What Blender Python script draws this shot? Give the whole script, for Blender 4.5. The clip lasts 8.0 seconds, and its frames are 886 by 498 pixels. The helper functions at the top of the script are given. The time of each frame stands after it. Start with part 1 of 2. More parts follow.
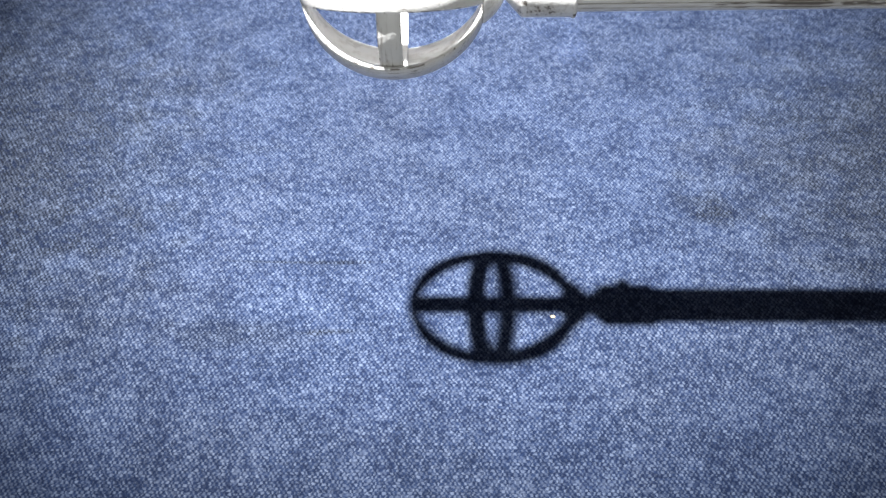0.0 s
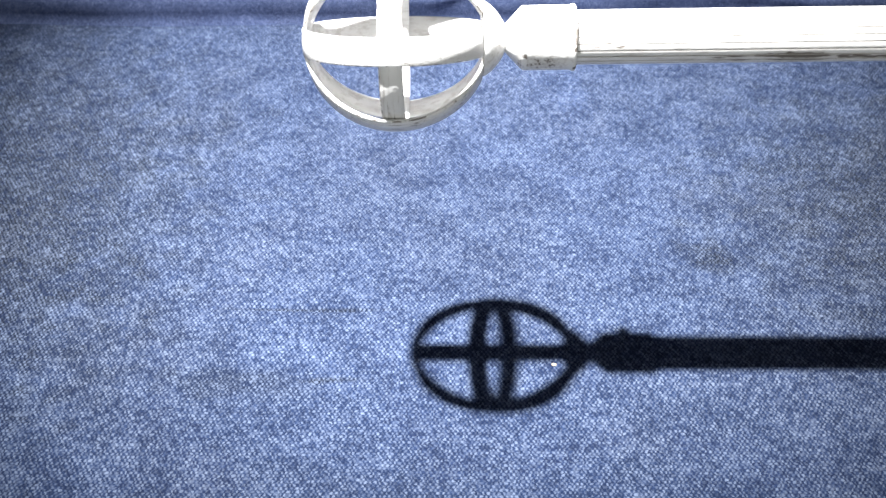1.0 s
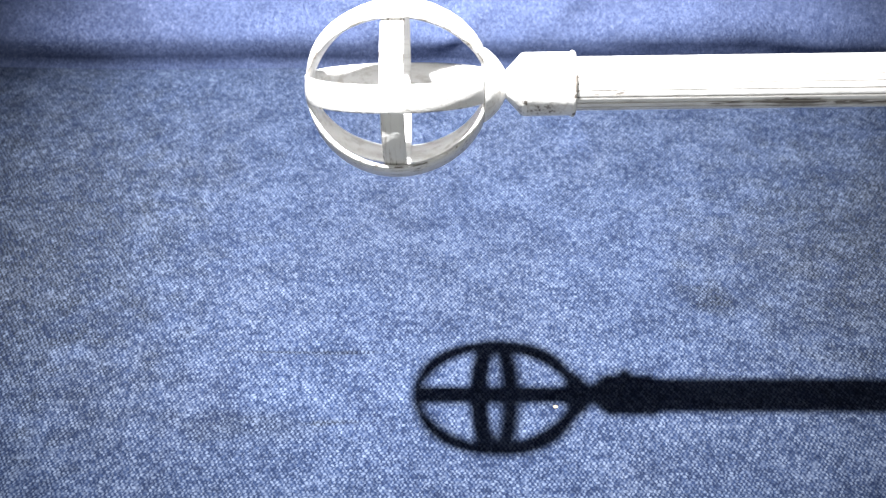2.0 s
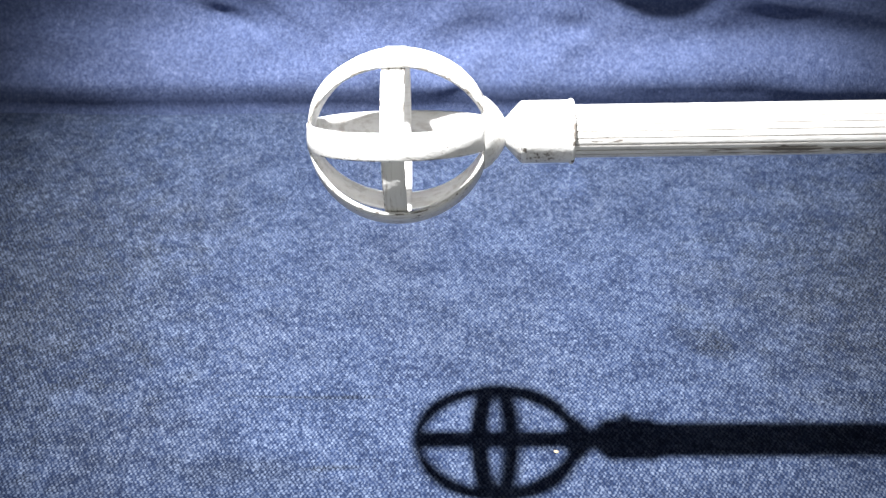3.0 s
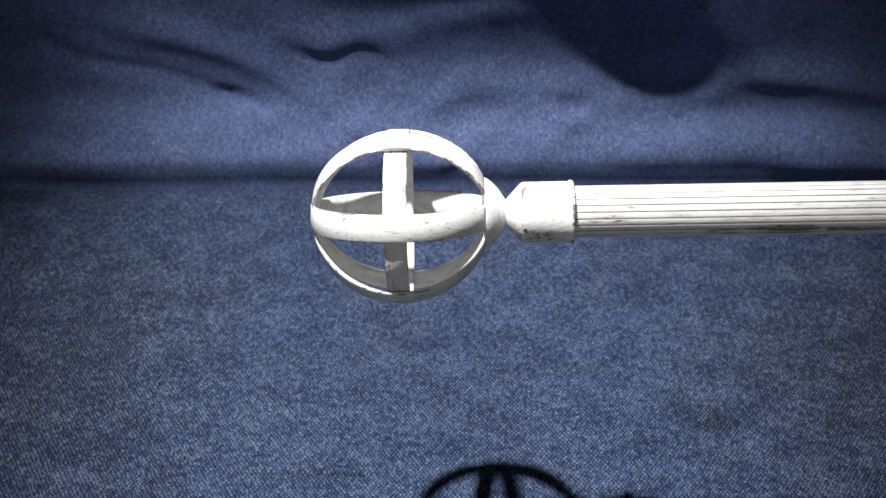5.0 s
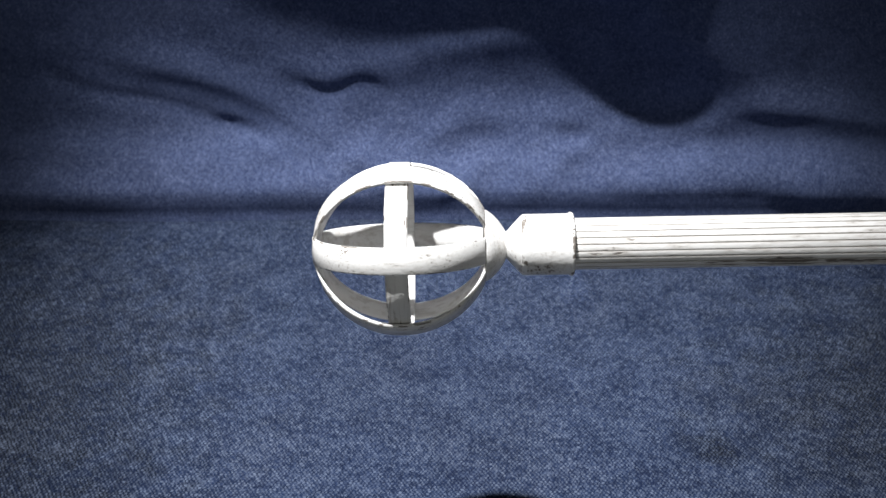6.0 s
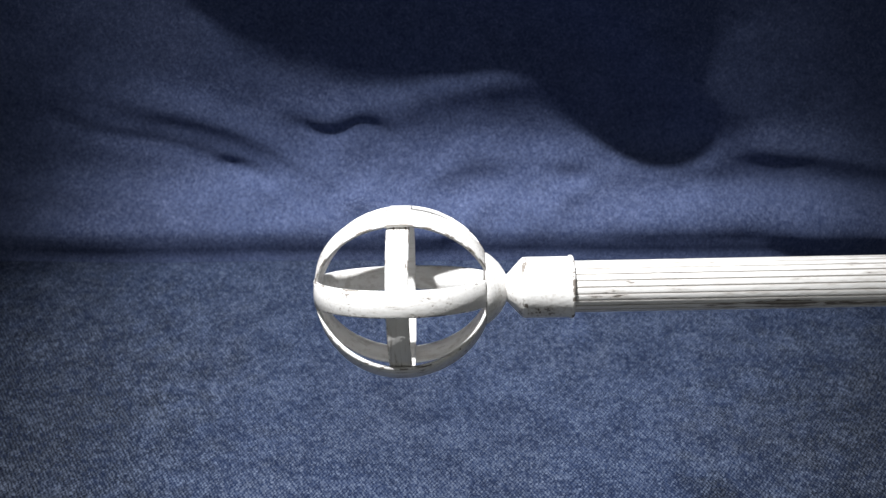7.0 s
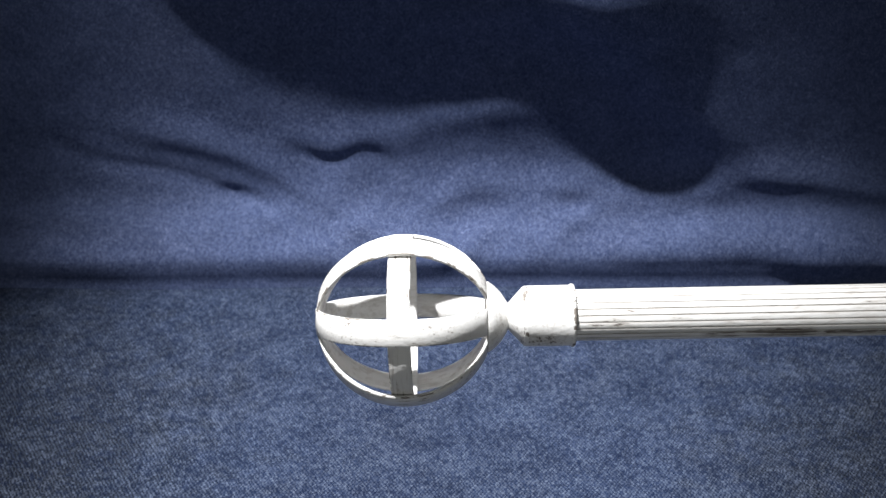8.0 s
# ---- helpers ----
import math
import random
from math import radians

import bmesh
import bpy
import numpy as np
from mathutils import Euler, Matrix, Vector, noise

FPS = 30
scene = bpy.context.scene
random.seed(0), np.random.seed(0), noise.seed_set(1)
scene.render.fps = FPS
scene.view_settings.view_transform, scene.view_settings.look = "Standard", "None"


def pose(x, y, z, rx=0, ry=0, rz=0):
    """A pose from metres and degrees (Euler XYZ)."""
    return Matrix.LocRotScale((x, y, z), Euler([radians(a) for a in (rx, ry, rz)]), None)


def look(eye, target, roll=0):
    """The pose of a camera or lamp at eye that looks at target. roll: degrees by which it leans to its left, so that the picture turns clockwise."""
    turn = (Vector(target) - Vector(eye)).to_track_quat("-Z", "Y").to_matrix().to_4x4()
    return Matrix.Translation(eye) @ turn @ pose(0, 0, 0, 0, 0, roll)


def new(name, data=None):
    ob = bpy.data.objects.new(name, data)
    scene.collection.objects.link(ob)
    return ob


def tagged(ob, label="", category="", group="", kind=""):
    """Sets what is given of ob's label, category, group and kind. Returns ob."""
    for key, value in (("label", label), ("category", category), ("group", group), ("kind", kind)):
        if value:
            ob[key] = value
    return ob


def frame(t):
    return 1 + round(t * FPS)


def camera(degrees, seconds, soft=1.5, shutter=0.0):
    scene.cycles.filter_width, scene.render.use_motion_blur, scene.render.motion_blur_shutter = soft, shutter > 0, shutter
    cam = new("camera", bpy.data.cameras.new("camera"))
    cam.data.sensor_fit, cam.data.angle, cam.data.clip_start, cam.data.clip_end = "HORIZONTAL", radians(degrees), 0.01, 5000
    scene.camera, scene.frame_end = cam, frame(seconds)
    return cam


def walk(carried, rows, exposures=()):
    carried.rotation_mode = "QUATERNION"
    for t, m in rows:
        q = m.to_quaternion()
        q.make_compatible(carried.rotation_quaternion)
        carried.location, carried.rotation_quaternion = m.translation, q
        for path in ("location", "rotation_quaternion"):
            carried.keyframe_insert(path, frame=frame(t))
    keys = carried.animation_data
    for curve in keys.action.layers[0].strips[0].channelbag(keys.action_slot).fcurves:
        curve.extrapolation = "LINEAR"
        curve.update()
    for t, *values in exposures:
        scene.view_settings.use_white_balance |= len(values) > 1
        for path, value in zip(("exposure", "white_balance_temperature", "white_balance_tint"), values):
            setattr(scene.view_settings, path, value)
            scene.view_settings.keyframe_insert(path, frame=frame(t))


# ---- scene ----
cam = camera(41.8, 8.0)
cam.data.dof.use_dof, cam.data.dof.focus_distance, cam.data.dof.aperture_fstop = True, 0.385, 27.0
# seconds, eye x y z, pitch, yaw, lean to the right
PATH = [
    (0.0, 0.0000, 0.0000, 0.3293, -43.48, -0.34, -0.47),
    (0.5, -0.0002, -0.0003, 0.3306, -42.26, -0.32, -0.46),
    (1.0, -0.0002, -0.0004, 0.3326, -41.37, -0.26, -0.35),
    (1.5, 0.0001, -0.0006, 0.3343, -40.44, -0.13, -0.27),
    (3.0, -0.0001, -0.0016, 0.3387, -37.55, -0.10, -0.10),
    (3.5, 0.0002, -0.0019, 0.3401, -36.35, -0.02, -0.04),
    (4.0, 0.0002, -0.0025, 0.3414, -35.37, -0.00, 0.02),
    (4.5, 0.0002, -0.0030, 0.3425, -34.66, 0.04, 0.03),
    (6.0, 0.0002, -0.0039, 0.3460, -32.78, 0.12, 0.21),
    (6.5, 0.0002, -0.0042, 0.3473, -31.83, 0.14, 0.24),
    (7.0, 0.0004, -0.0048, 0.3484, -30.91, 0.19, 0.30),
    (7.5, 0.0003, -0.0052, 0.3493, -30.18, 0.20, 0.30),
    (8.0, 0.0002, -0.0057, 0.3503, -29.68, 0.23, 0.29),
]
EXPOSURES = [(0.0, 0.13), (0.5, 0.33), (1.0, 0.39), (1.5, 0.38), (3.0, -0.04), (3.5, -0.42), (4.5, -1.27), (6.5, -1.38), (8.0, -1.14)]
walk(cam, [(t, pose(x, y, z, 90 + p, 0, yaw) @ pose(0, 0, 0, 0, 0, -lean)) for t, x, y, z, p, yaw, lean in PATH], EXPOSURES)

# ---- light: one small bright lamp overhead, a dim room round it ----
LAMP = (-0.223, 0.208, 1.066)
world = bpy.data.worlds.new("world")
scene.world = world
world.use_nodes = True
world.node_tree.nodes["Background"].inputs[0].default_value = (0.6, 0.7, 1.0, 1)
world.node_tree.nodes["Background"].inputs[1].default_value = 0.008
# spill is an added wide spot that lights the walls for soft fill
for kind, watts, cone in (("beam", 310, 30.8), ("spill", 10, 168)):
    lamp_data = bpy.data.lights.new("lamp_" + kind, "SPOT")
    lamp_data.energy, lamp_data.shadow_soft_size = watts, 0.0145
    lamp_data.spot_size, lamp_data.spot_blend = radians(cone), 1.0
    lamp_data.color = (0.985, 0.99, 1.0)
    new("lamp_" + kind, lamp_data).matrix_world = look(LAMP, (0.004, 0.440, 0.0))

# added soft fill lamp, in an unseen opening in the wall behind the camera
FILL_OPENING = dict(x0=-0.45, x1=0.55, z0=0.02, z1=0.42)
fill_data = bpy.data.lights.new("front_fill", "AREA")
fill_data.shape, fill_data.size, fill_data.size_y, fill_data.energy = "RECTANGLE", 0.94, 0.34, 2.7
fill_data.color = (0.97, 1.0, 0.98)
new("front_fill", fill_data).matrix_world = look((0.05, -0.635, 0.22), (0.05, 0.5, 0.22))


# ---- materials ----
class Nodes:
    """A short way to write node trees."""

    def __init__(self, name):
        self.mat = bpy.data.materials.new(name)
        self.mat.use_nodes = True
        self.tree = self.mat.node_tree
        self.shader = self.tree.nodes["Principled BSDF"]

    def put(self, socket, value):
        if isinstance(value, bpy.types.NodeSocket):
            self.tree.links.new(value, socket)
        else:
            socket.default_value = value

    def node(self, kind, out=0, settings=(), **ins):
        n = self.tree.nodes.new(kind)
        for key, value in settings:
            if key == "operation":
                n.operation = value
            elif key == "use_clamp":
                n.use_clamp = value
            elif key == "interpolation_type":
                n.interpolation_type = value
            elif key == "data_type":
                n.data_type = value
            elif key == "blend_type":
                n.blend_type = value
        for key, value in ins.items():
            k = int(key[1:]) if key[0] == "i" and key[1:].isdigit() else key.replace("_", " ")
            self.put(n.inputs[k], value)
        return n.outputs[out]

    def math(self, op, a, b=0.0, c=0.0, clamp=False):
        return self.node("ShaderNodeMath", settings=(("operation", op), ("use_clamp", clamp)), i0=a, i1=b, i2=c)

    def ramp(self, value, lo, hi, a=0.0, b=1.0):
        return self.node("ShaderNodeMapRange", settings=(("interpolation_type", "SMOOTHSTEP"),), i0=value, i1=lo, i2=hi, i3=a, i4=b)

    def mix(self, fac, a, b, blend="MIX"):
        return self.node("ShaderNodeMix", out=2, settings=(("data_type", "RGBA"), ("blend_type", blend)), i0=fac, i6=a, i7=b)

    def noise(self, vector, scale, detail=3.0, rough=0.5):
        return self.node("ShaderNodeTexNoise", Vector=vector, Scale=scale, Detail=detail, Roughness=rough)

    def scaled(self, vector, s):
        return self.node("ShaderNodeVectorMath", settings=(("operation", "MULTIPLY"),), i0=vector, i1=s)

    def place(self, which="Object"):
        return self.tree.nodes.new("ShaderNodeTexCoord").outputs[which]

    def bump(self, height, strength, distance):
        self.put(self.shader.inputs["Normal"], self.node("ShaderNodeBump", Strength=strength, Distance=distance, Height=height))

    def done(self, **ins):
        for key, value in ins.items():
            self.put(self.shader.inputs[key.replace("_", " ")], value)
        return self.mat


def denim(name, pitch, warp_colours, weft_colours, greyed, contrast, marks_and_shade=()):
    """Washed blue denim: pale weft dots between blue warp threads, on metres of cloth in the UVs."""
    n = Nodes(name)
    uv = n.place("UV")
    wob = n.noise(uv, 420.0, 2.0)
    wob2 = n.noise(uv, 34.0, 2.0)
    wob3 = n.noise(n.scaled(uv, (1.0, 1.3, 1.0)), 520.0, 2.0)
    sep = n.tree.nodes.new("ShaderNodeSeparateXYZ")
    n.put(sep.inputs[0], uv)
    u = n.math("ADD", sep.outputs[0], n.math("MULTIPLY", n.math("SUBTRACT", wob, 0.5), 0.0028))
    v = n.math("ADD", sep.outputs[1], n.math("MULTIPLY", n.math("SUBTRACT", wob2, 0.5), 0.004))
    v = n.math("ADD", v, n.math("MULTIPLY", n.math("SUBTRACT", wob3, 0.5), 0.0013))
    row = n.math("DIVIDE", v, pitch * 0.76)
    j = n.math("FLOOR", row)
    fv = n.math("SUBTRACT", n.math("FRACT", row), 0.5)
    col = n.math("ADD", n.math("DIVIDE", u, pitch), n.math("MULTIPLY", j, 0.47))
    i = n.math("FLOOR", col)
    fu = n.math("SUBTRACT", n.math("FRACT", col), 0.5)
    cell = n.node("ShaderNodeCombineXYZ", i0=i, i1=j, i2=0.0)
    rnd = n.node("ShaderNodeTexWhiteNoise", Vector=cell)
    du = n.ramp(n.math("ABSOLUTE", fu), 0.14, 0.37, 1.0, 0.0)
    dv = n.ramp(n.math("ABSOLUTE", fv), 0.33, 0.56, 1.0, 0.0)
    dot = n.math("MULTIPLY", n.math("MULTIPLY", du, dv), n.ramp(rnd, 0.0, 1.0, 0.40, 1.0))
    dot = n.math("MULTIPLY", dot, n.ramp(n.noise(n.scaled(uv, (300.0, 210.0, 1.0)), 1.0, 3.0, 0.6), 0.34, 0.58, 0.62, 1.0))
    slub = n.noise(n.scaled(uv, (260.0, 900.0, 1.0)), 1.0, 2.0)
    fade = n.noise(uv, 55.0, 4.0, 0.6)
    broad = n.noise(uv, 9.0, 3.0, 0.55)
    tone = n.noise(n.scaled(uv, (1.0, 0.7, 1.0)), 16.0, 3.0, 0.5)
    mott = n.noise(uv, 600.0, 3.0, 0.65)
    speck = n.math("ADD", n.noise(n.scaled(uv, (400.0, 330.0, 1.0)), 1.0, 4.0, 0.7), n.math("MULTIPLY", n.math("SUBTRACT", fade, 0.5), 0.35))
    warp = n.mix(n.ramp(mott, 0.3, 0.7), warp_colours[0], warp_colours[1])
    weft = n.mix(slub, weft_colours[0], weft_colours[1])
    # cloth marks and painted shade, multiplied into both thread colours
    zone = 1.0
    for (su, sv), (ru, rv), gain in marks_and_shade:
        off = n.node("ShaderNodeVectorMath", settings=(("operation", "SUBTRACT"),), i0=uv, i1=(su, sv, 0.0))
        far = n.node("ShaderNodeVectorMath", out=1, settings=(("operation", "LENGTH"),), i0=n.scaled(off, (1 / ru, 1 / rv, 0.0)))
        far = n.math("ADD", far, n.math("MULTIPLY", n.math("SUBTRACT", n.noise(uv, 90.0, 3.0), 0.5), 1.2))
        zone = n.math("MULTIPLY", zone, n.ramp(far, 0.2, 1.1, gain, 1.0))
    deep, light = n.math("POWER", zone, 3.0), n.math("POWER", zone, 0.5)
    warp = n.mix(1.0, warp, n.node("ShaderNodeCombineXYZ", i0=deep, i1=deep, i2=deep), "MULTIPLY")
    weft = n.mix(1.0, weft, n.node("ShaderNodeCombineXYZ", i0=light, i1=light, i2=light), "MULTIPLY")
    c = n.mix(dot, warp, weft)
    c = n.mix(n.ramp(speck, 0.50, 0.37, 0.0, 0.72 * contrast), c, warp_colours[0])
    c = n.mix(n.ramp(speck, 0.53, 0.66, 0.0, 0.30 * contrast), c, weft_colours[1])
    wash = n.math("MULTIPLY", n.ramp(fade, 0.30, 0.70, 0.94, 1.07), n.ramp(broad, 0.32, 0.68, 0.93, 1.08))
    wash = n.node("ShaderNodeCombineXYZ", i0=wash, i1=wash, i2=wash)
    c = n.mix(1.0, c, wash, "MULTIPLY")
    c = n.mix(n.ramp(tone, 0.42, 0.68, 0.0, 0.22), c, n.mix(1.0, c, greyed, "MULTIPLY"))
    n.bump(n.math("ADD", dot, n.math("MULTIPLY", mott, 0.8)), 0.6 * contrast, 0.0006)
    return n.done(Base_Color=c, Roughness=0.9, Specular_IOR_Level=0.15)


def white_paint(name, amount=0.5, along=(60.0, 420.0, 420.0), spots=()):
    """Aged white lacquer over dark metal, brushed through in short dark streaks. spots: knocked places (centre, reach) with more of them."""
    n = Nodes(name)
    p = n.place("Object")
    streak = n.noise(n.scaled(p, along), 1.0, 4.0, 0.62)
    patch = n.noise(p, 95.0, 3.0, 0.6)
    grain = n.noise(p, 900.0, 2.0)
    hit = n.math("ADD", streak, n.math("MULTIPLY", n.math("SUBTRACT", patch, 0.5), 0.5))
    for centre, reach in spots:
        off = n.node("ShaderNodeVectorMath", settings=(("operation", "SUBTRACT"),), i0=p, i1=centre)
        far = n.node("ShaderNodeVectorMath", out=1, settings=(("operation", "LENGTH"),), i0=n.scaled(off, tuple(1 / r for r in reach)))
        hit = n.math("ADD", hit, n.ramp(far, 0.2, 1.1, 0.20, 0.0))
    worn = n.ramp(hit, 0.70 - 0.09 * amount, 0.76 - 0.09 * amount)
    soft = n.ramp(hit, 0.46, 0.70, 0.0, 0.55)
    c = n.mix(grain, (0.77, 0.76, 0.74, 1), (0.82, 0.81, 0.795, 1))
    c = n.mix(soft, c, (0.46, 0.42, 0.38, 1))
    c = n.mix(n.math("MULTIPLY", worn, 0.92), c, (0.13, 0.108, 0.088, 1))
    n.bump(n.math("SUBTRACT", grain, n.math("MULTIPLY", worn, 1.5)), 0.3, 0.0003)
    return n.done(Base_Color=c, Roughness=n.ramp(worn, 0.0, 1.0, 0.38, 0.62), Specular_IOR_Level=0.45)


def plain(name, a, b, scale, rough):
    n = Nodes(name)
    p = n.place("Object")
    f = n.noise(p, scale, 5.0, 0.6)
    n.bump(f, 0.2, 0.002)
    return n.done(Base_Color=n.mix(f, a, b), Roughness=rough)


# Cloth marks, two side patches of painted light falloff, two lines of crease shade.
MARKS_AND_SHADE = [((0.067, 1.926), (0.012, 0.030), 1.09), ((0.117, 1.806), (0.016, 0.013), 0.70), ((-0.075, 1.735), (0.035, 0.010), 0.82), ((-0.23, 1.84), (0.15, 0.17), 0.54), ((0.26, 1.84), (0.16, 0.13), 0.52),
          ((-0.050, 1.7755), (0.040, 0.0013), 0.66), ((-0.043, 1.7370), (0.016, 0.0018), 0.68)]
DENIM = denim("washed_denim", 0.00178, ((0.0034, 0.0085, 0.0290, 1), (0.0135, 0.0250, 0.0640, 1)), ((0.0795, 0.1040, 0.1630, 1), (0.1080, 0.1350, 0.2000, 1)), (1.2, 1.04, 0.86, 1), 1.0, MARKS_AND_SHADE)
PALE_DENIM = denim("pale_denim", 0.0012, ((0.0160, 0.0277, 0.0756, 1), (0.0420, 0.0605, 0.1344, 1)), ((0.1092, 0.1386, 0.2436, 1), (0.1764, 0.2100, 0.3360, 1)), (1.1, 1.0, 0.92, 1), 0.3)
SHAFT_KNOCKS = [((0.062, -0.0074, -0.0022), (0.030, 0.004, 0.0012)), ((0.10, -0.0073, -0.0030), (0.07, 0.004, 0.0010)), ((0.07, -0.0068, -0.0042), (0.08, 0.004, 0.0008))]
COLLAR_KNOCKS = [((-0.0154, -0.0080, -0.0040), (0.0022, 0.007, 0.0062)), ((-0.009, -0.0086, -0.0040), (0.0075, 0.004, 0.0034))]
PAINT = white_paint("white_lacquer_shaft", 0.25, (130.0, 700.0, 700.0), spots=SHAFT_KNOCKS)
PAINT_COLLAR = white_paint("white_lacquer_collar", 0.25, (800.0, 800.0, 800.0), COLLAR_KNOCKS)
PAINT_RING = white_paint("white_lacquer_brushed", 0.8, (75.0, 1500.0, 1500.0))
PAINT_INNER = white_paint("white_lacquer_clean", -1.2, (80.0, 500.0, 500.0))
PAINT_HOOP = white_paint("white_lacquer_hoop", 0.8, (1500.0, 130.0, 130.0))
EDGE = white_paint("worn_lacquer_edge", 2.1, (260.0, 260.0, 260.0))
GROOVE = plain("groove_grime_and_gap", (0.20, 0.175, 0.15, 1), (0.66, 0.63, 0.60, 1), 170.0, 0.6)
SCREW = plain("zinc", (0.35, 0.35, 0.36, 1), (0.5, 0.5, 0.5, 1), 400.0, 0.4)
WALL = plain("off_white_wall_paint", (0.70, 0.68, 0.65, 1), (0.76, 0.74, 0.71, 1), 8.0, 0.8)
FLOOR = plain("brown_floor", (0.12, 0.09, 0.07, 1), (0.20, 0.15, 0.11, 1), 6.0, 0.6)
WOOD = plain("table_wood", (0.25, 0.17, 0.10, 1), (0.36, 0.25, 0.15, 1), 30.0, 0.5)
GLASS = Nodes("pane_glass").done(Base_Color=(1, 1, 1, 1), Roughness=0.02, Transmission_Weight=1.0, IOR=1.45)
CRUMB = plain("pale_crumb", (0.36, 0.28, 0.17, 1), (0.5, 0.40, 0.26, 1), 900.0, 0.6)


# ---- mesh helpers ----
def part(name, bm, materials, parent=None, label=""):
    me = bpy.data.meshes.new(name)
    bm.normal_update()
    bm.to_mesh(me)
    bm.free()
    for m in materials if isinstance(materials, (list, tuple)) else (materials,):
        me.materials.append(m)
    ob = new(name, me)
    if parent:
        ob.parent = parent
    if label:
        ob["label"] = label
    return ob


def slab(lo, hi, bevel=0.0):
    bm = bmesh.new()
    bmesh.ops.create_cube(bm, size=1.0)
    for v in bm.verts:
        v.co = Vector([lo[k] + (v.co[k] + 0.5) * (hi[k] - lo[k]) for k in range(3)])
    if bevel:
        bmesh.ops.bevel(bm, geom=bm.edges[:], offset=bevel, segments=2, affect="EDGES", profile=0.5)
    return bm


def lathe(profile, steps=96, worn=()):
    """Turns (x, radius) pairs round the x axis. worn: rows of faces with the second material."""
    bm = bmesh.new()
    rings = []
    for x, r in profile:
        if r < 1e-6:
            rings.append([bm.verts.new((x, 0, 0))])
        else:
            rings.append([bm.verts.new((x, r * math.cos(2 * math.pi * k / steps), r * math.sin(2 * math.pi * k / steps))) for k in range(steps)])
    for row, (a, b) in enumerate(zip(rings, rings[1:])):
        for k in range(steps):
            q = [a[k % len(a)], a[(k + 1) % len(a)], b[(k + 1) % len(b)], b[k % len(b)]]
            q = [v for n, v in enumerate(q) if v not in q[:n]]
            if len(q) > 2:
                f = bm.faces.new(q)
                f.smooth = True
                f.material_index = 1 if row in worn else 0
    bmesh.ops.recalc_face_normals(bm, faces=bm.faces)
    return bm


STOP = -0.0270  # the cup's face, at which the strips end


def band_ring(radius, width, thick, turn, steps=160, wave=0.0, seed=0.0):
    """A flat strip bent to a ring: outer radius, in the plane given by the matrix turn (ring axis = its z). Worn rims."""
    b = thick * 0.28
    h, o, i = width / 2, radius, radius - thick
    section = [(o, -h + b), (o, h - b), (o - b, h), (i + b, h), (i, h - b), (i, -h + b), (i + b, -h), (o - b, -h)]
    bm = bmesh.new()
    loops = []
    for k in range(steps):
        a = 2 * math.pi * k / steps
        dr = wave * math.sin(3 * a + seed) + 0.6 * wave * math.sin(5 * a + 2 * seed)
        dz = 1.5 * wave * math.sin(2 * a + seed * 3)
        loops.append([bm.verts.new(turn @ Vector(((r + dr) * math.cos(a), (r + dr) * math.sin(a), z + dz))) for r, z in section])
        for v in loops[-1]:
            v.co.x = min(v.co.x, STOP)
    for k in range(steps):
        p, q = loops[k], loops[(k + 1) % steps]
        for m in range(8):
            f = bm.faces.new((p[m], p[(m + 1) % 8], q[(m + 1) % 8], q[m]))
            f.material_index = 1 if m in (1, 7) else 2 if m in (3, 4, 5) else 0
            f.smooth = m in (0, 4)
    bmesh.ops.recalc_face_normals(bm, faces=bm.faces)
    return bm


# ---- the room and the table ----
# Unseen shell added round the set; walls kept close and pale to bounce fill.
ROOM = dict(x0=-0.80, x1=1.3, y0=-0.62, y1=0.80, z0=-0.75, z1=1.75)
x0, x1, y0, y1, z0, z1 = (ROOM[k] for k in ("x0", "x1", "y0", "y1", "z0", "z1"))
for name, lo, hi, m, label in (
    ("floor", (x0, y0, z0 - 0.1), (x1, y1, z0), FLOOR, "plain brown floor of a dim room"),
    ("ceiling", (x0, y0, z1), (x1, y1, z1 + 0.1), WALL, "plain off-white painted ceiling"),
    ("wall_west", (x0 - 0.1, y0 - 0.1, z0 - 0.1), (x0, y1 + 0.1, z1 + 0.1), WALL, "plain off-white painted wall"),
    ("wall_east", (x1, y0 - 0.1, z0 - 0.1), (x1 + 0.1, y1 + 0.1, z1 + 0.1), WALL, "plain off-white painted wall"),
    ("wall_north", (x0, y1, z0 - 0.1), (x1, y1 + 0.1, z1 + 0.1), WALL, "plain off-white painted wall behind the cloth"),
):
    tagged(part(name, slab(lo, hi), m), label, name.split("_")[0], kind="structure")



def joined(*boxes):
    """Several boxes in one mesh."""
    bm = bmesh.new()
    for lo, hi in boxes:
        me = bpy.data.meshes.new("box")
        piece = slab(lo, hi)
        piece.to_mesh(me)
        piece.free()
        bm.from_mesh(me)
        bpy.data.meshes.remove(me)
    return bm


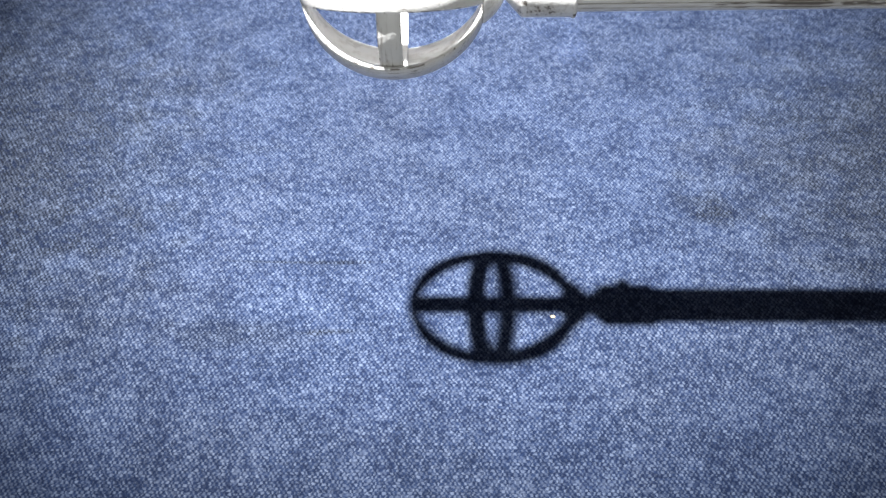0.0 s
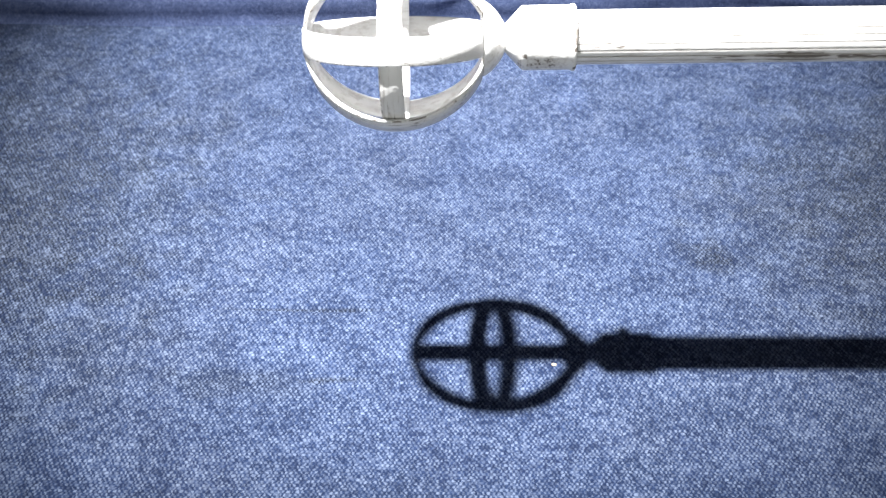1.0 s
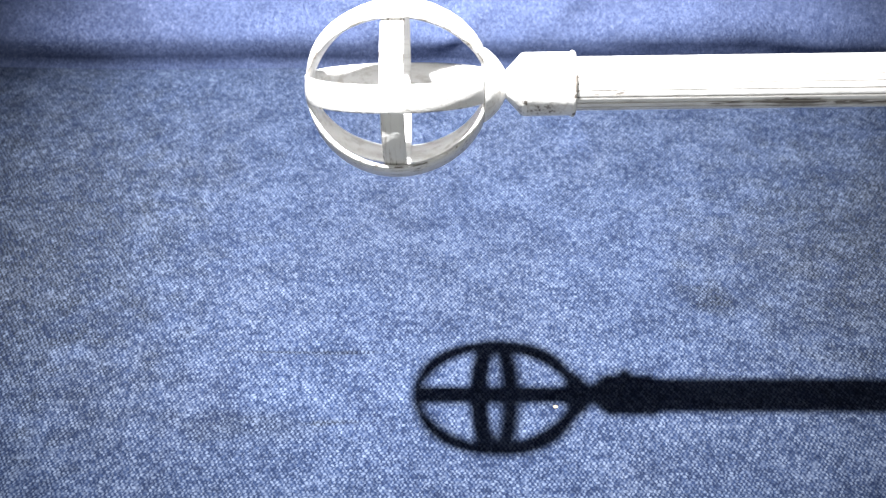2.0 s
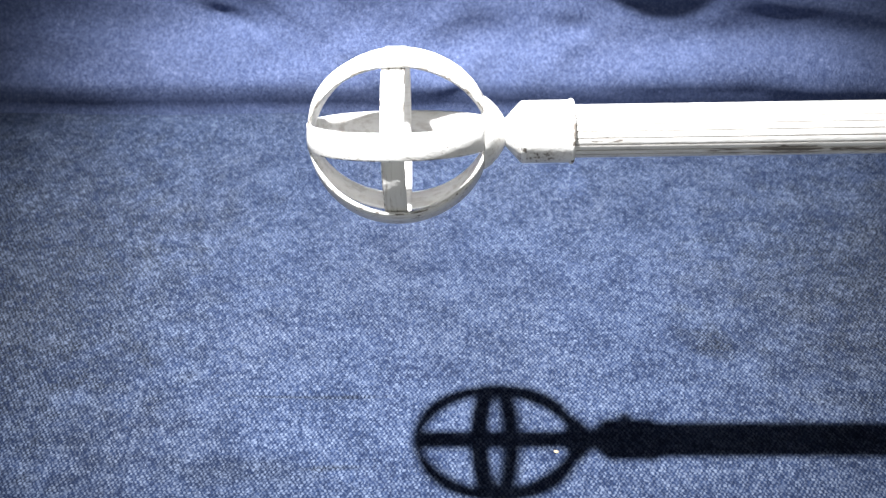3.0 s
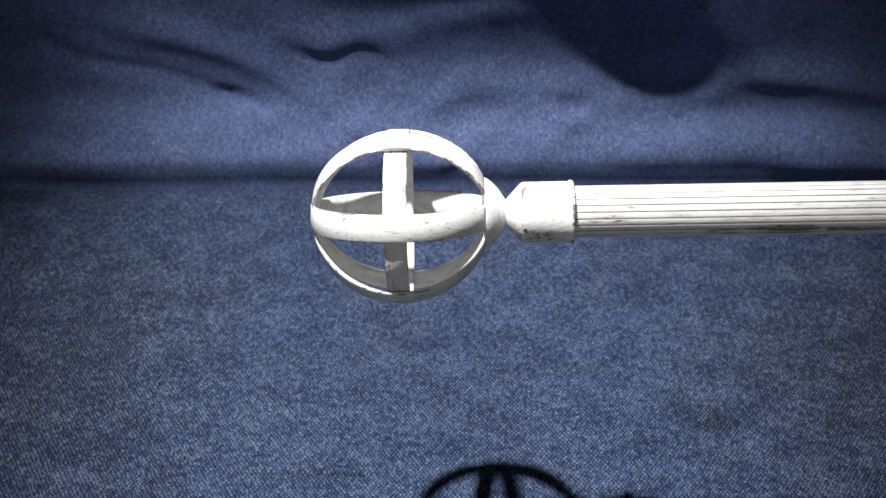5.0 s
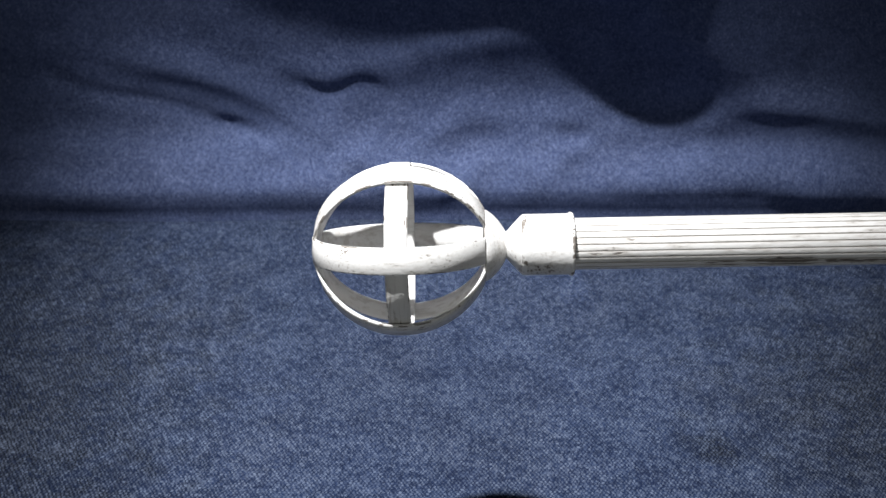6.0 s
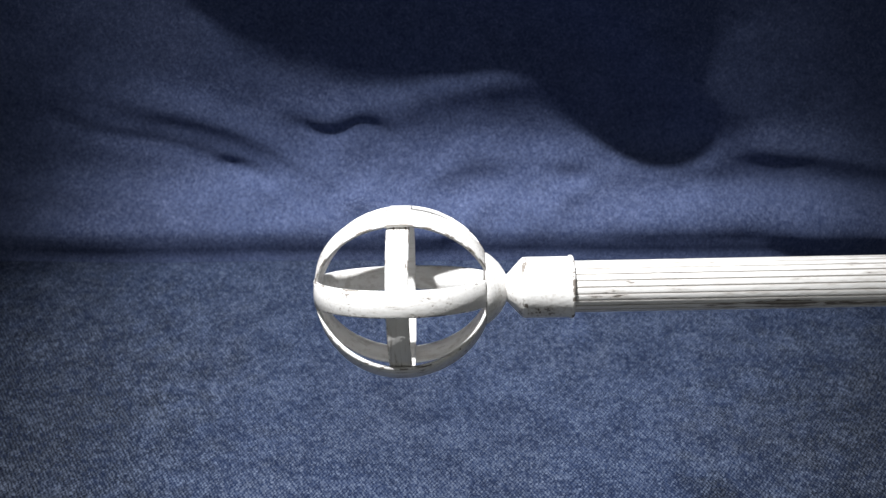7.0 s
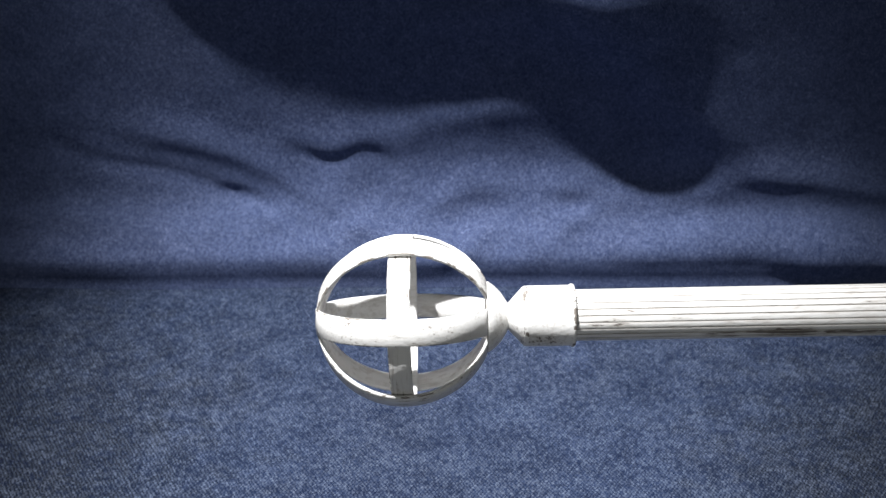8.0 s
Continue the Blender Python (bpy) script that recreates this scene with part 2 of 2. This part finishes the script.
wx0, wx1, wz0, wz1 = (FILL_OPENING[k] for k in ("x0", "x1", "z0", "z1"))
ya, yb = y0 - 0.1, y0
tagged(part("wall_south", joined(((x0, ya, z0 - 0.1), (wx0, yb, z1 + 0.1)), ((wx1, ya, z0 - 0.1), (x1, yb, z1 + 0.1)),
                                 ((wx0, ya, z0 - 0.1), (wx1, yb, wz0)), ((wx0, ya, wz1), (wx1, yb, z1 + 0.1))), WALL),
       "plain off-white painted wall with an opening for the fill lamp", "wall", kind="structure")
# unseen frame and pane, built only to hold the added fill lamp
window = tagged(new("fill_frame_1"), "unseen white frame built round an added fill lamp", "window", kind="structure")
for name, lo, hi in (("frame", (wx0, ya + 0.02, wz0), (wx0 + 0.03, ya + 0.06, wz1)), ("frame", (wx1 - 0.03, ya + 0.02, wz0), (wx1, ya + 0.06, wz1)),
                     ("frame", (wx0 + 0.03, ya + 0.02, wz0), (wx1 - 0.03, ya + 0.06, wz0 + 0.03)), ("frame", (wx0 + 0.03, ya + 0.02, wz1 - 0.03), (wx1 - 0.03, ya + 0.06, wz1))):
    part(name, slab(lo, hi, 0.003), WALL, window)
part("pane", slab((wx0 + 0.03, ya + 0.036, wz0 + 0.03), (wx1 - 0.03, ya + 0.040, wz1 - 0.03)), GLASS, window, "clear pane behind the added fill lamp").visible_shadow = False

table = tagged(new("table"), "plain wooden table covered by the denim cloth", "table")
table.location = (0.25, 0.12, z0)
part("tabletop", slab((-0.95, -0.60, 0.705), (0.95, 0.67, 0.735), 0.003), WOOD, table)
for sx in (-0.89, 0.89):
    for sy in (-0.54, 0.61):
        part("leg", slab((sx - 0.03, sy - 0.03, 0.0), (sx + 0.03, sy + 0.03, 0.705), 0.003), WOOD, table)

# ---- the denim cloth: flat on the table, tucked in a fold, then rising in soft folds behind ----
CREASE = 0.5640
# the rising sheet: y behind the fold, z; a loop bulges over the fold, then the sheet climbs
RISE = [(0.0, -0.003), (0.0006, 0.002), (0.0004, 0.006), (-0.0006, 0.0105), (-0.0012, 0.015), (-0.0010, 0.019), (0.0008, 0.0225), (0.0044, 0.026), (0.0094, 0.0300), (0.0152, 0.0355),
        (0.0195, 0.0430), (0.0216, 0.052), (0.0223, 0.061), (0.0219, 0.072), (0.0201, 0.085), (0.0171, 0.100), (0.0125, 0.120), (0.0047, 0.150), (-0.0080, 0.195), (-0.0215, 0.24), (-0.05, 0.34), (-0.09, 0.5)]
# folds: ends (x, height), push towards the room, half width above and below
FOLDS = [
    ((-0.155, 0.086), (-0.046, 0.038), 0.0030, 0.012, 0.008),
    ((-0.215, 0.083), (-0.123, 0.047), -0.0016, 0.005, 0.006),
    ((-0.123, 0.047), (-0.050, 0.026), -0.0026, 0.004, 0.006),
    ((-0.300, 0.034), (-0.110, 0.036), 0.0046, 0.010, 0.007),
    ((-0.100, 0.034), (-0.050, 0.026), 0.0030, 0.006, 0.005),
    ((-0.072, 0.082), (0.040, 0.102), 0.0018, 0.013, 0.012),
    ((-0.075, 0.074), (-0.042, 0.073), -0.0015, 0.005, 0.007),
    ((0.000, 0.048), (0.060, 0.053), 0.0026, 0.012, 0.010),
    ((0.060, 0.053), (0.150, 0.046), 0.0022, 0.010, 0.008),
    ((0.020, 0.026), (0.070, 0.034), 0.0036, 0.007, 0.006),
    ((0.070, 0.034), (0.165, 0.025), 0.0040, 0.008, 0.007),
    ((0.165, 0.025), (0.300, 0.018), 0.0036, 0.008, 0.007),
    ((0.085, 0.170), (0.200, 0.045), 0.0100, 0.055, 0.026),
    ((0.190, 0.060), (0.300, 0.052), 0.0050, 0.014, 0.010),
    ((-0.120, 0.205), (0.080, 0.180), 0.0100, 0.040, 0.030),
]


def spline(points, steps=10):
    """A smooth line through the points, with its arc length."""
    p = [Vector((0, *q)) for q in points]
    p = [2 * p[0] - p[1], *p, 2 * p[-1] - p[-2]]
    line = []
    for a, b, c, d in zip(p, p[1:], p[2:], p[3:]):
        for k in range(steps):
            t = k / steps
            line.append(0.5 * (2 * b + (c - a) * t + (2 * a - 5 * b + 4 * c - d) * t * t + (3 * b - a - 3 * c + d) * t**3))
    line.append(p[-2])
    arc = [0.0]
    for a, b in zip(line, line[1:]):
        arc.append(arc[-1] + (b - a).length)
    return arc, [v.y for v in line], [v.z for v in line]


ARC, RISE_Y, RISE_Z = spline(RISE)


def rise(s):
    return float(np.interp(s, ARC, RISE_Y)), float(np.interp(s, ARC, RISE_Z))


def fold(x, s, a, b, push, up, down):
    ax, ay, bx, by = *a, *b
    lx, ly = bx - ax, by - ay
    length = math.hypot(lx, ly)
    t = ((x - ax) * lx + (s - ay) * ly) / length**2
    side = ((s - ay) * lx - (x - ax) * ly) / length
    end = max(0.0, -t, t - 1.0) * length
    side -= 0.004 * math.sin(t * 5.0 + ax * 40)
    w = up if side > 0 else down
    return push * math.exp(-((side / w) ** 2)) * math.exp(-((end / (0.016 + 3.0 * push)) ** 2))


def smooth(a, b, x):
    t = min(1.0, max(0.0, (x - a) / (b - a)))
    return t * t * (3 - 2 * t)


def cloth_point(x, s):
    """s: metres along the cloth from the fold; below nought it lies on the table."""
    soft = noise.noise(Vector((x * 7, s * 7, 3.0))) * 0.0016 + noise.noise(Vector((x * 22, s * 22, 9.0))) * 0.0005
    if s <= 0:
        near = math.exp(s / 0.02)
        z = soft * (1 - near) + 0.0010 * math.exp(-(((s + 0.018) / 0.012) ** 2))
        y = CREASE + s
        z -= 0.0011 * math.exp(-(((y - 0.3395 + 0.04 * (x + 0.05)) / 0.0016) ** 2)) * math.exp(-(((x + 0.050) / 0.034) ** 4))
        z -= 0.0011 * math.exp(-(((y - 0.2990 + 0.46 * (x + 0.045)) / 0.0018) ** 2)) * math.exp(-(((x + 0.045) / 0.017) ** 4))
        z -= 0.0006 * math.exp(-(((y - 0.318 - 0.15 * (x + 0.10)) / 0.003) ** 2)) * math.exp(-(((x + 0.10) / 0.035) ** 4))
        wav = 0.0025 * noise.noise(Vector((x * 9, 0.0, 5.0)))
        return Vector((x, CREASE + s + wav * math.exp(s / 0.05), z))
    ry, rz = rise(s)
    ry2, rz2 = rise(s + 0.004)
    ry1, rz1 = rise(max(0.0, s - 0.004))
    out = Vector((0, -(rz2 - rz1), ry2 - ry1)).normalized()
    far = min(1.0, s / 0.02)
    d = sum(fold(x, rz, *f) for f in FOLDS) * far
    d += far * (noise.noise(Vector((x * 8, s * 6, 1.0))) * 0.0024 + noise.noise(Vector((x * 20, s * 22, 2.0))) * 0.0011 + noise.noise(Vector((x * 60, s * 60, 7.0))) * 0.0004)
    wav = 0.0025 * noise.noise(Vector((x * 9, 0.0, 5.0)))
    lean = 0.12 * smooth(-0.06, -0.20, x) - 0.05 * smooth(0.00, 0.09, x)
    ry += lean * max(0.0, rz - 0.055) ** 2 / (abs(rz - 0.055) + 0.02)
    return Vector((x, CREASE + ry + wav, rz)) + out * d


def cloth(name, ss, material, label):
    xs = [-0.62 + 0.003 * k for k in range(int(1.40 / 0.003))]
    verts = [cloth_point(x, s) for s in ss for x in xs]
    w = len(xs)
    faces = [(r * w + c, r * w + c + 1, (r + 1) * w + c + 1, (r + 1) * w + c) for r in range(len(ss) - 1) for c in range(w - 1)]
    me = bpy.data.meshes.new(name)
    me.from_pydata(verts, [], faces)
    uv = me.uv_layers.new(name="UVMap")
    flat = np.array([(xs[i % w], ss[i // w] + 2.0) for f in faces for i in f], dtype=np.float32)
    uv.data.foreach_set("uv", flat.ravel())
    me.polygons.foreach_set("use_smooth", [True] * len(faces))
    me.materials.append(material)
    ob = new(name, me)
    ob.modifiers.new("thickness", "SOLIDIFY").thickness = 0.0010
    ob.modifiers["thickness"].offset = -1
    return tagged(ob, label, "cloth")


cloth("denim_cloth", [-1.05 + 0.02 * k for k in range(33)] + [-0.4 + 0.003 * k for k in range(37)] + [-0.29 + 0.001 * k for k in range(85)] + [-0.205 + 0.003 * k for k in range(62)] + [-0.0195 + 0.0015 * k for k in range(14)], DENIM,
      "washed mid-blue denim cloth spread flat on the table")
cloth("backdrop_cloth", [0.0012 * k for k in range(75)] + [0.090 + 0.003 * k for k in range(54)] + [0.252 + 0.012 * k for k in range(23)], PALE_DENIM,
      "paler blue denim backdrop cloth rising in soft rumpled folds")

# ---- the curtain rod with its cage finial ----
rod = tagged(new("curtain_rod"), "white distressed fluted metal curtain rod with a cage ball finial", "curtain rod")
AXIS_TILT = -1.08
rod.matrix_world = pose(0.0395, 0.2998, 0.1522, 0, AXIS_TILT, 0)


def fluted(length, radius, count=24, depth=0.00035):
    """A tube with narrow grooves along it, from x = 0."""
    bm = bmesh.new()
    ring, slots = [], []
    for k in range(count):
        a = 2 * math.pi * (k + 0.5) / count
        for da, r in ((-0.105, radius), (-0.05, radius * 1.004), (0.0, radius * 1.005), (0.05, radius * 1.004), (0.098, radius), (0.1309, radius - depth)):
            ring.append((math.cos(a + da) * r, math.sin(a + da) * r))
            slots.append(1 if da > 0.09 else 0)
    n = len(ring)
    rows = [[bm.verts.new((x, y, z)) for y, z in ring] for x in np.linspace(0, length, 60)]
    for p, q in zip(rows, rows[1:]):
        for k in range(n):
            f = bm.faces.new((p[k], p[(k + 1) % n], q[(k + 1) % n], q[k]))
            f.material_index = slots[k]
    bmesh.ops.recalc_face_normals(bm, faces=bm.faces)
    return bm


part("shaft", fluted(1.262, 0.0080), [PAINT, GROOVE], rod, "white fluted tube with dark worn grooves")
collar = part("collar", lathe([(-0.0203, 0.0), (-0.0203, 0.0042), (-0.0199, 0.0046), (-0.0158, 0.0090), (-0.0152, 0.0094), (-0.0142, 0.0095), (-0.0012, 0.0095), (-0.0006, 0.0099), (0.0, 0.0099), (0.0004, 0.0096), (0.0004, 0.0070)], 96, (3, 4, 7, 8)), [PAINT_COLLAR, EDGE], rod)
screw_bm = lathe([(0.0, 0.0), (0.0, 0.0022), (0.0022, 0.0022), (0.0026, 0.0018), (0.0026, 0.0)], 24)
bmesh.ops.transform(screw_bm, matrix=pose(-0.008, 0.0092, 0.0006, 0, 0, 90), verts=screw_bm.verts)
part("set_screw", screw_bm, SCREW, collar, "small set screw in the collar")
# the gap's shade at the strips is put into the rim rows' colour
cup = part("cup", lathe([(-0.0273, 0.0), (-0.0273, 0.0106), (-0.0272, 0.0109), (-0.0268, 0.0111), (-0.0263, 0.0110), (-0.0245, 0.0097), (-0.0226, 0.0077), (-0.0211, 0.0055), (-0.0204, 0.0041), (-0.0200, 0.0038), (-0.0200, 0.0)], 96, (0, 1, 2)), [PAINT_COLLAR, GROOVE], rod)

# the cage: three strips through the poles, a hoop round the middle inside them
BALL = Vector((-0.0524, 0.0, 0.0))
R = 0.0277
for k, (elev, rad) in enumerate(((24, R + 0.0003), (84, R + 0.0002), (146, R))):
    m = Matrix.Translation(BALL) @ pose(0, 0, 0, -elev, 0, 0)
    part("band", band_ring(rad, 0.0080, 0.0011, m, wave=0.00005, seed=k + 0.5), [PAINT_RING, EDGE, PAINT_INNER], rod)
m = Matrix.Translation(BALL + Vector((-0.0006, 0, 0))) @ pose(0, 0, 0, 0, 90, -0.4)
part("hoop", band_ring(R - 0.0013, 0.0068, 0.0011, m, wave=0.0001, seed=3.0), [PAINT_HOOP, EDGE, PAINT_INNER], rod)

# ---- a crumb on the cloth ----
crumb_bm = bmesh.new()
bmesh.ops.create_icosphere(crumb_bm, subdivisions=2, radius=0.0007)
for v in crumb_bm.verts:
    v.co *= 1.0 + 0.35 * noise.noise(v.co * 900)
    v.co.z *= 0.6
    v.co.x *= 1.4
crumb = tagged(part("crumb", crumb_bm, CRUMB), "tiny pale yellow crumb lying on the denim cloth", "crumb")
crumb.location = (0.0445, 0.3083, cloth_point(0.0445, 0.3083 - CREASE).z + 0.0004)
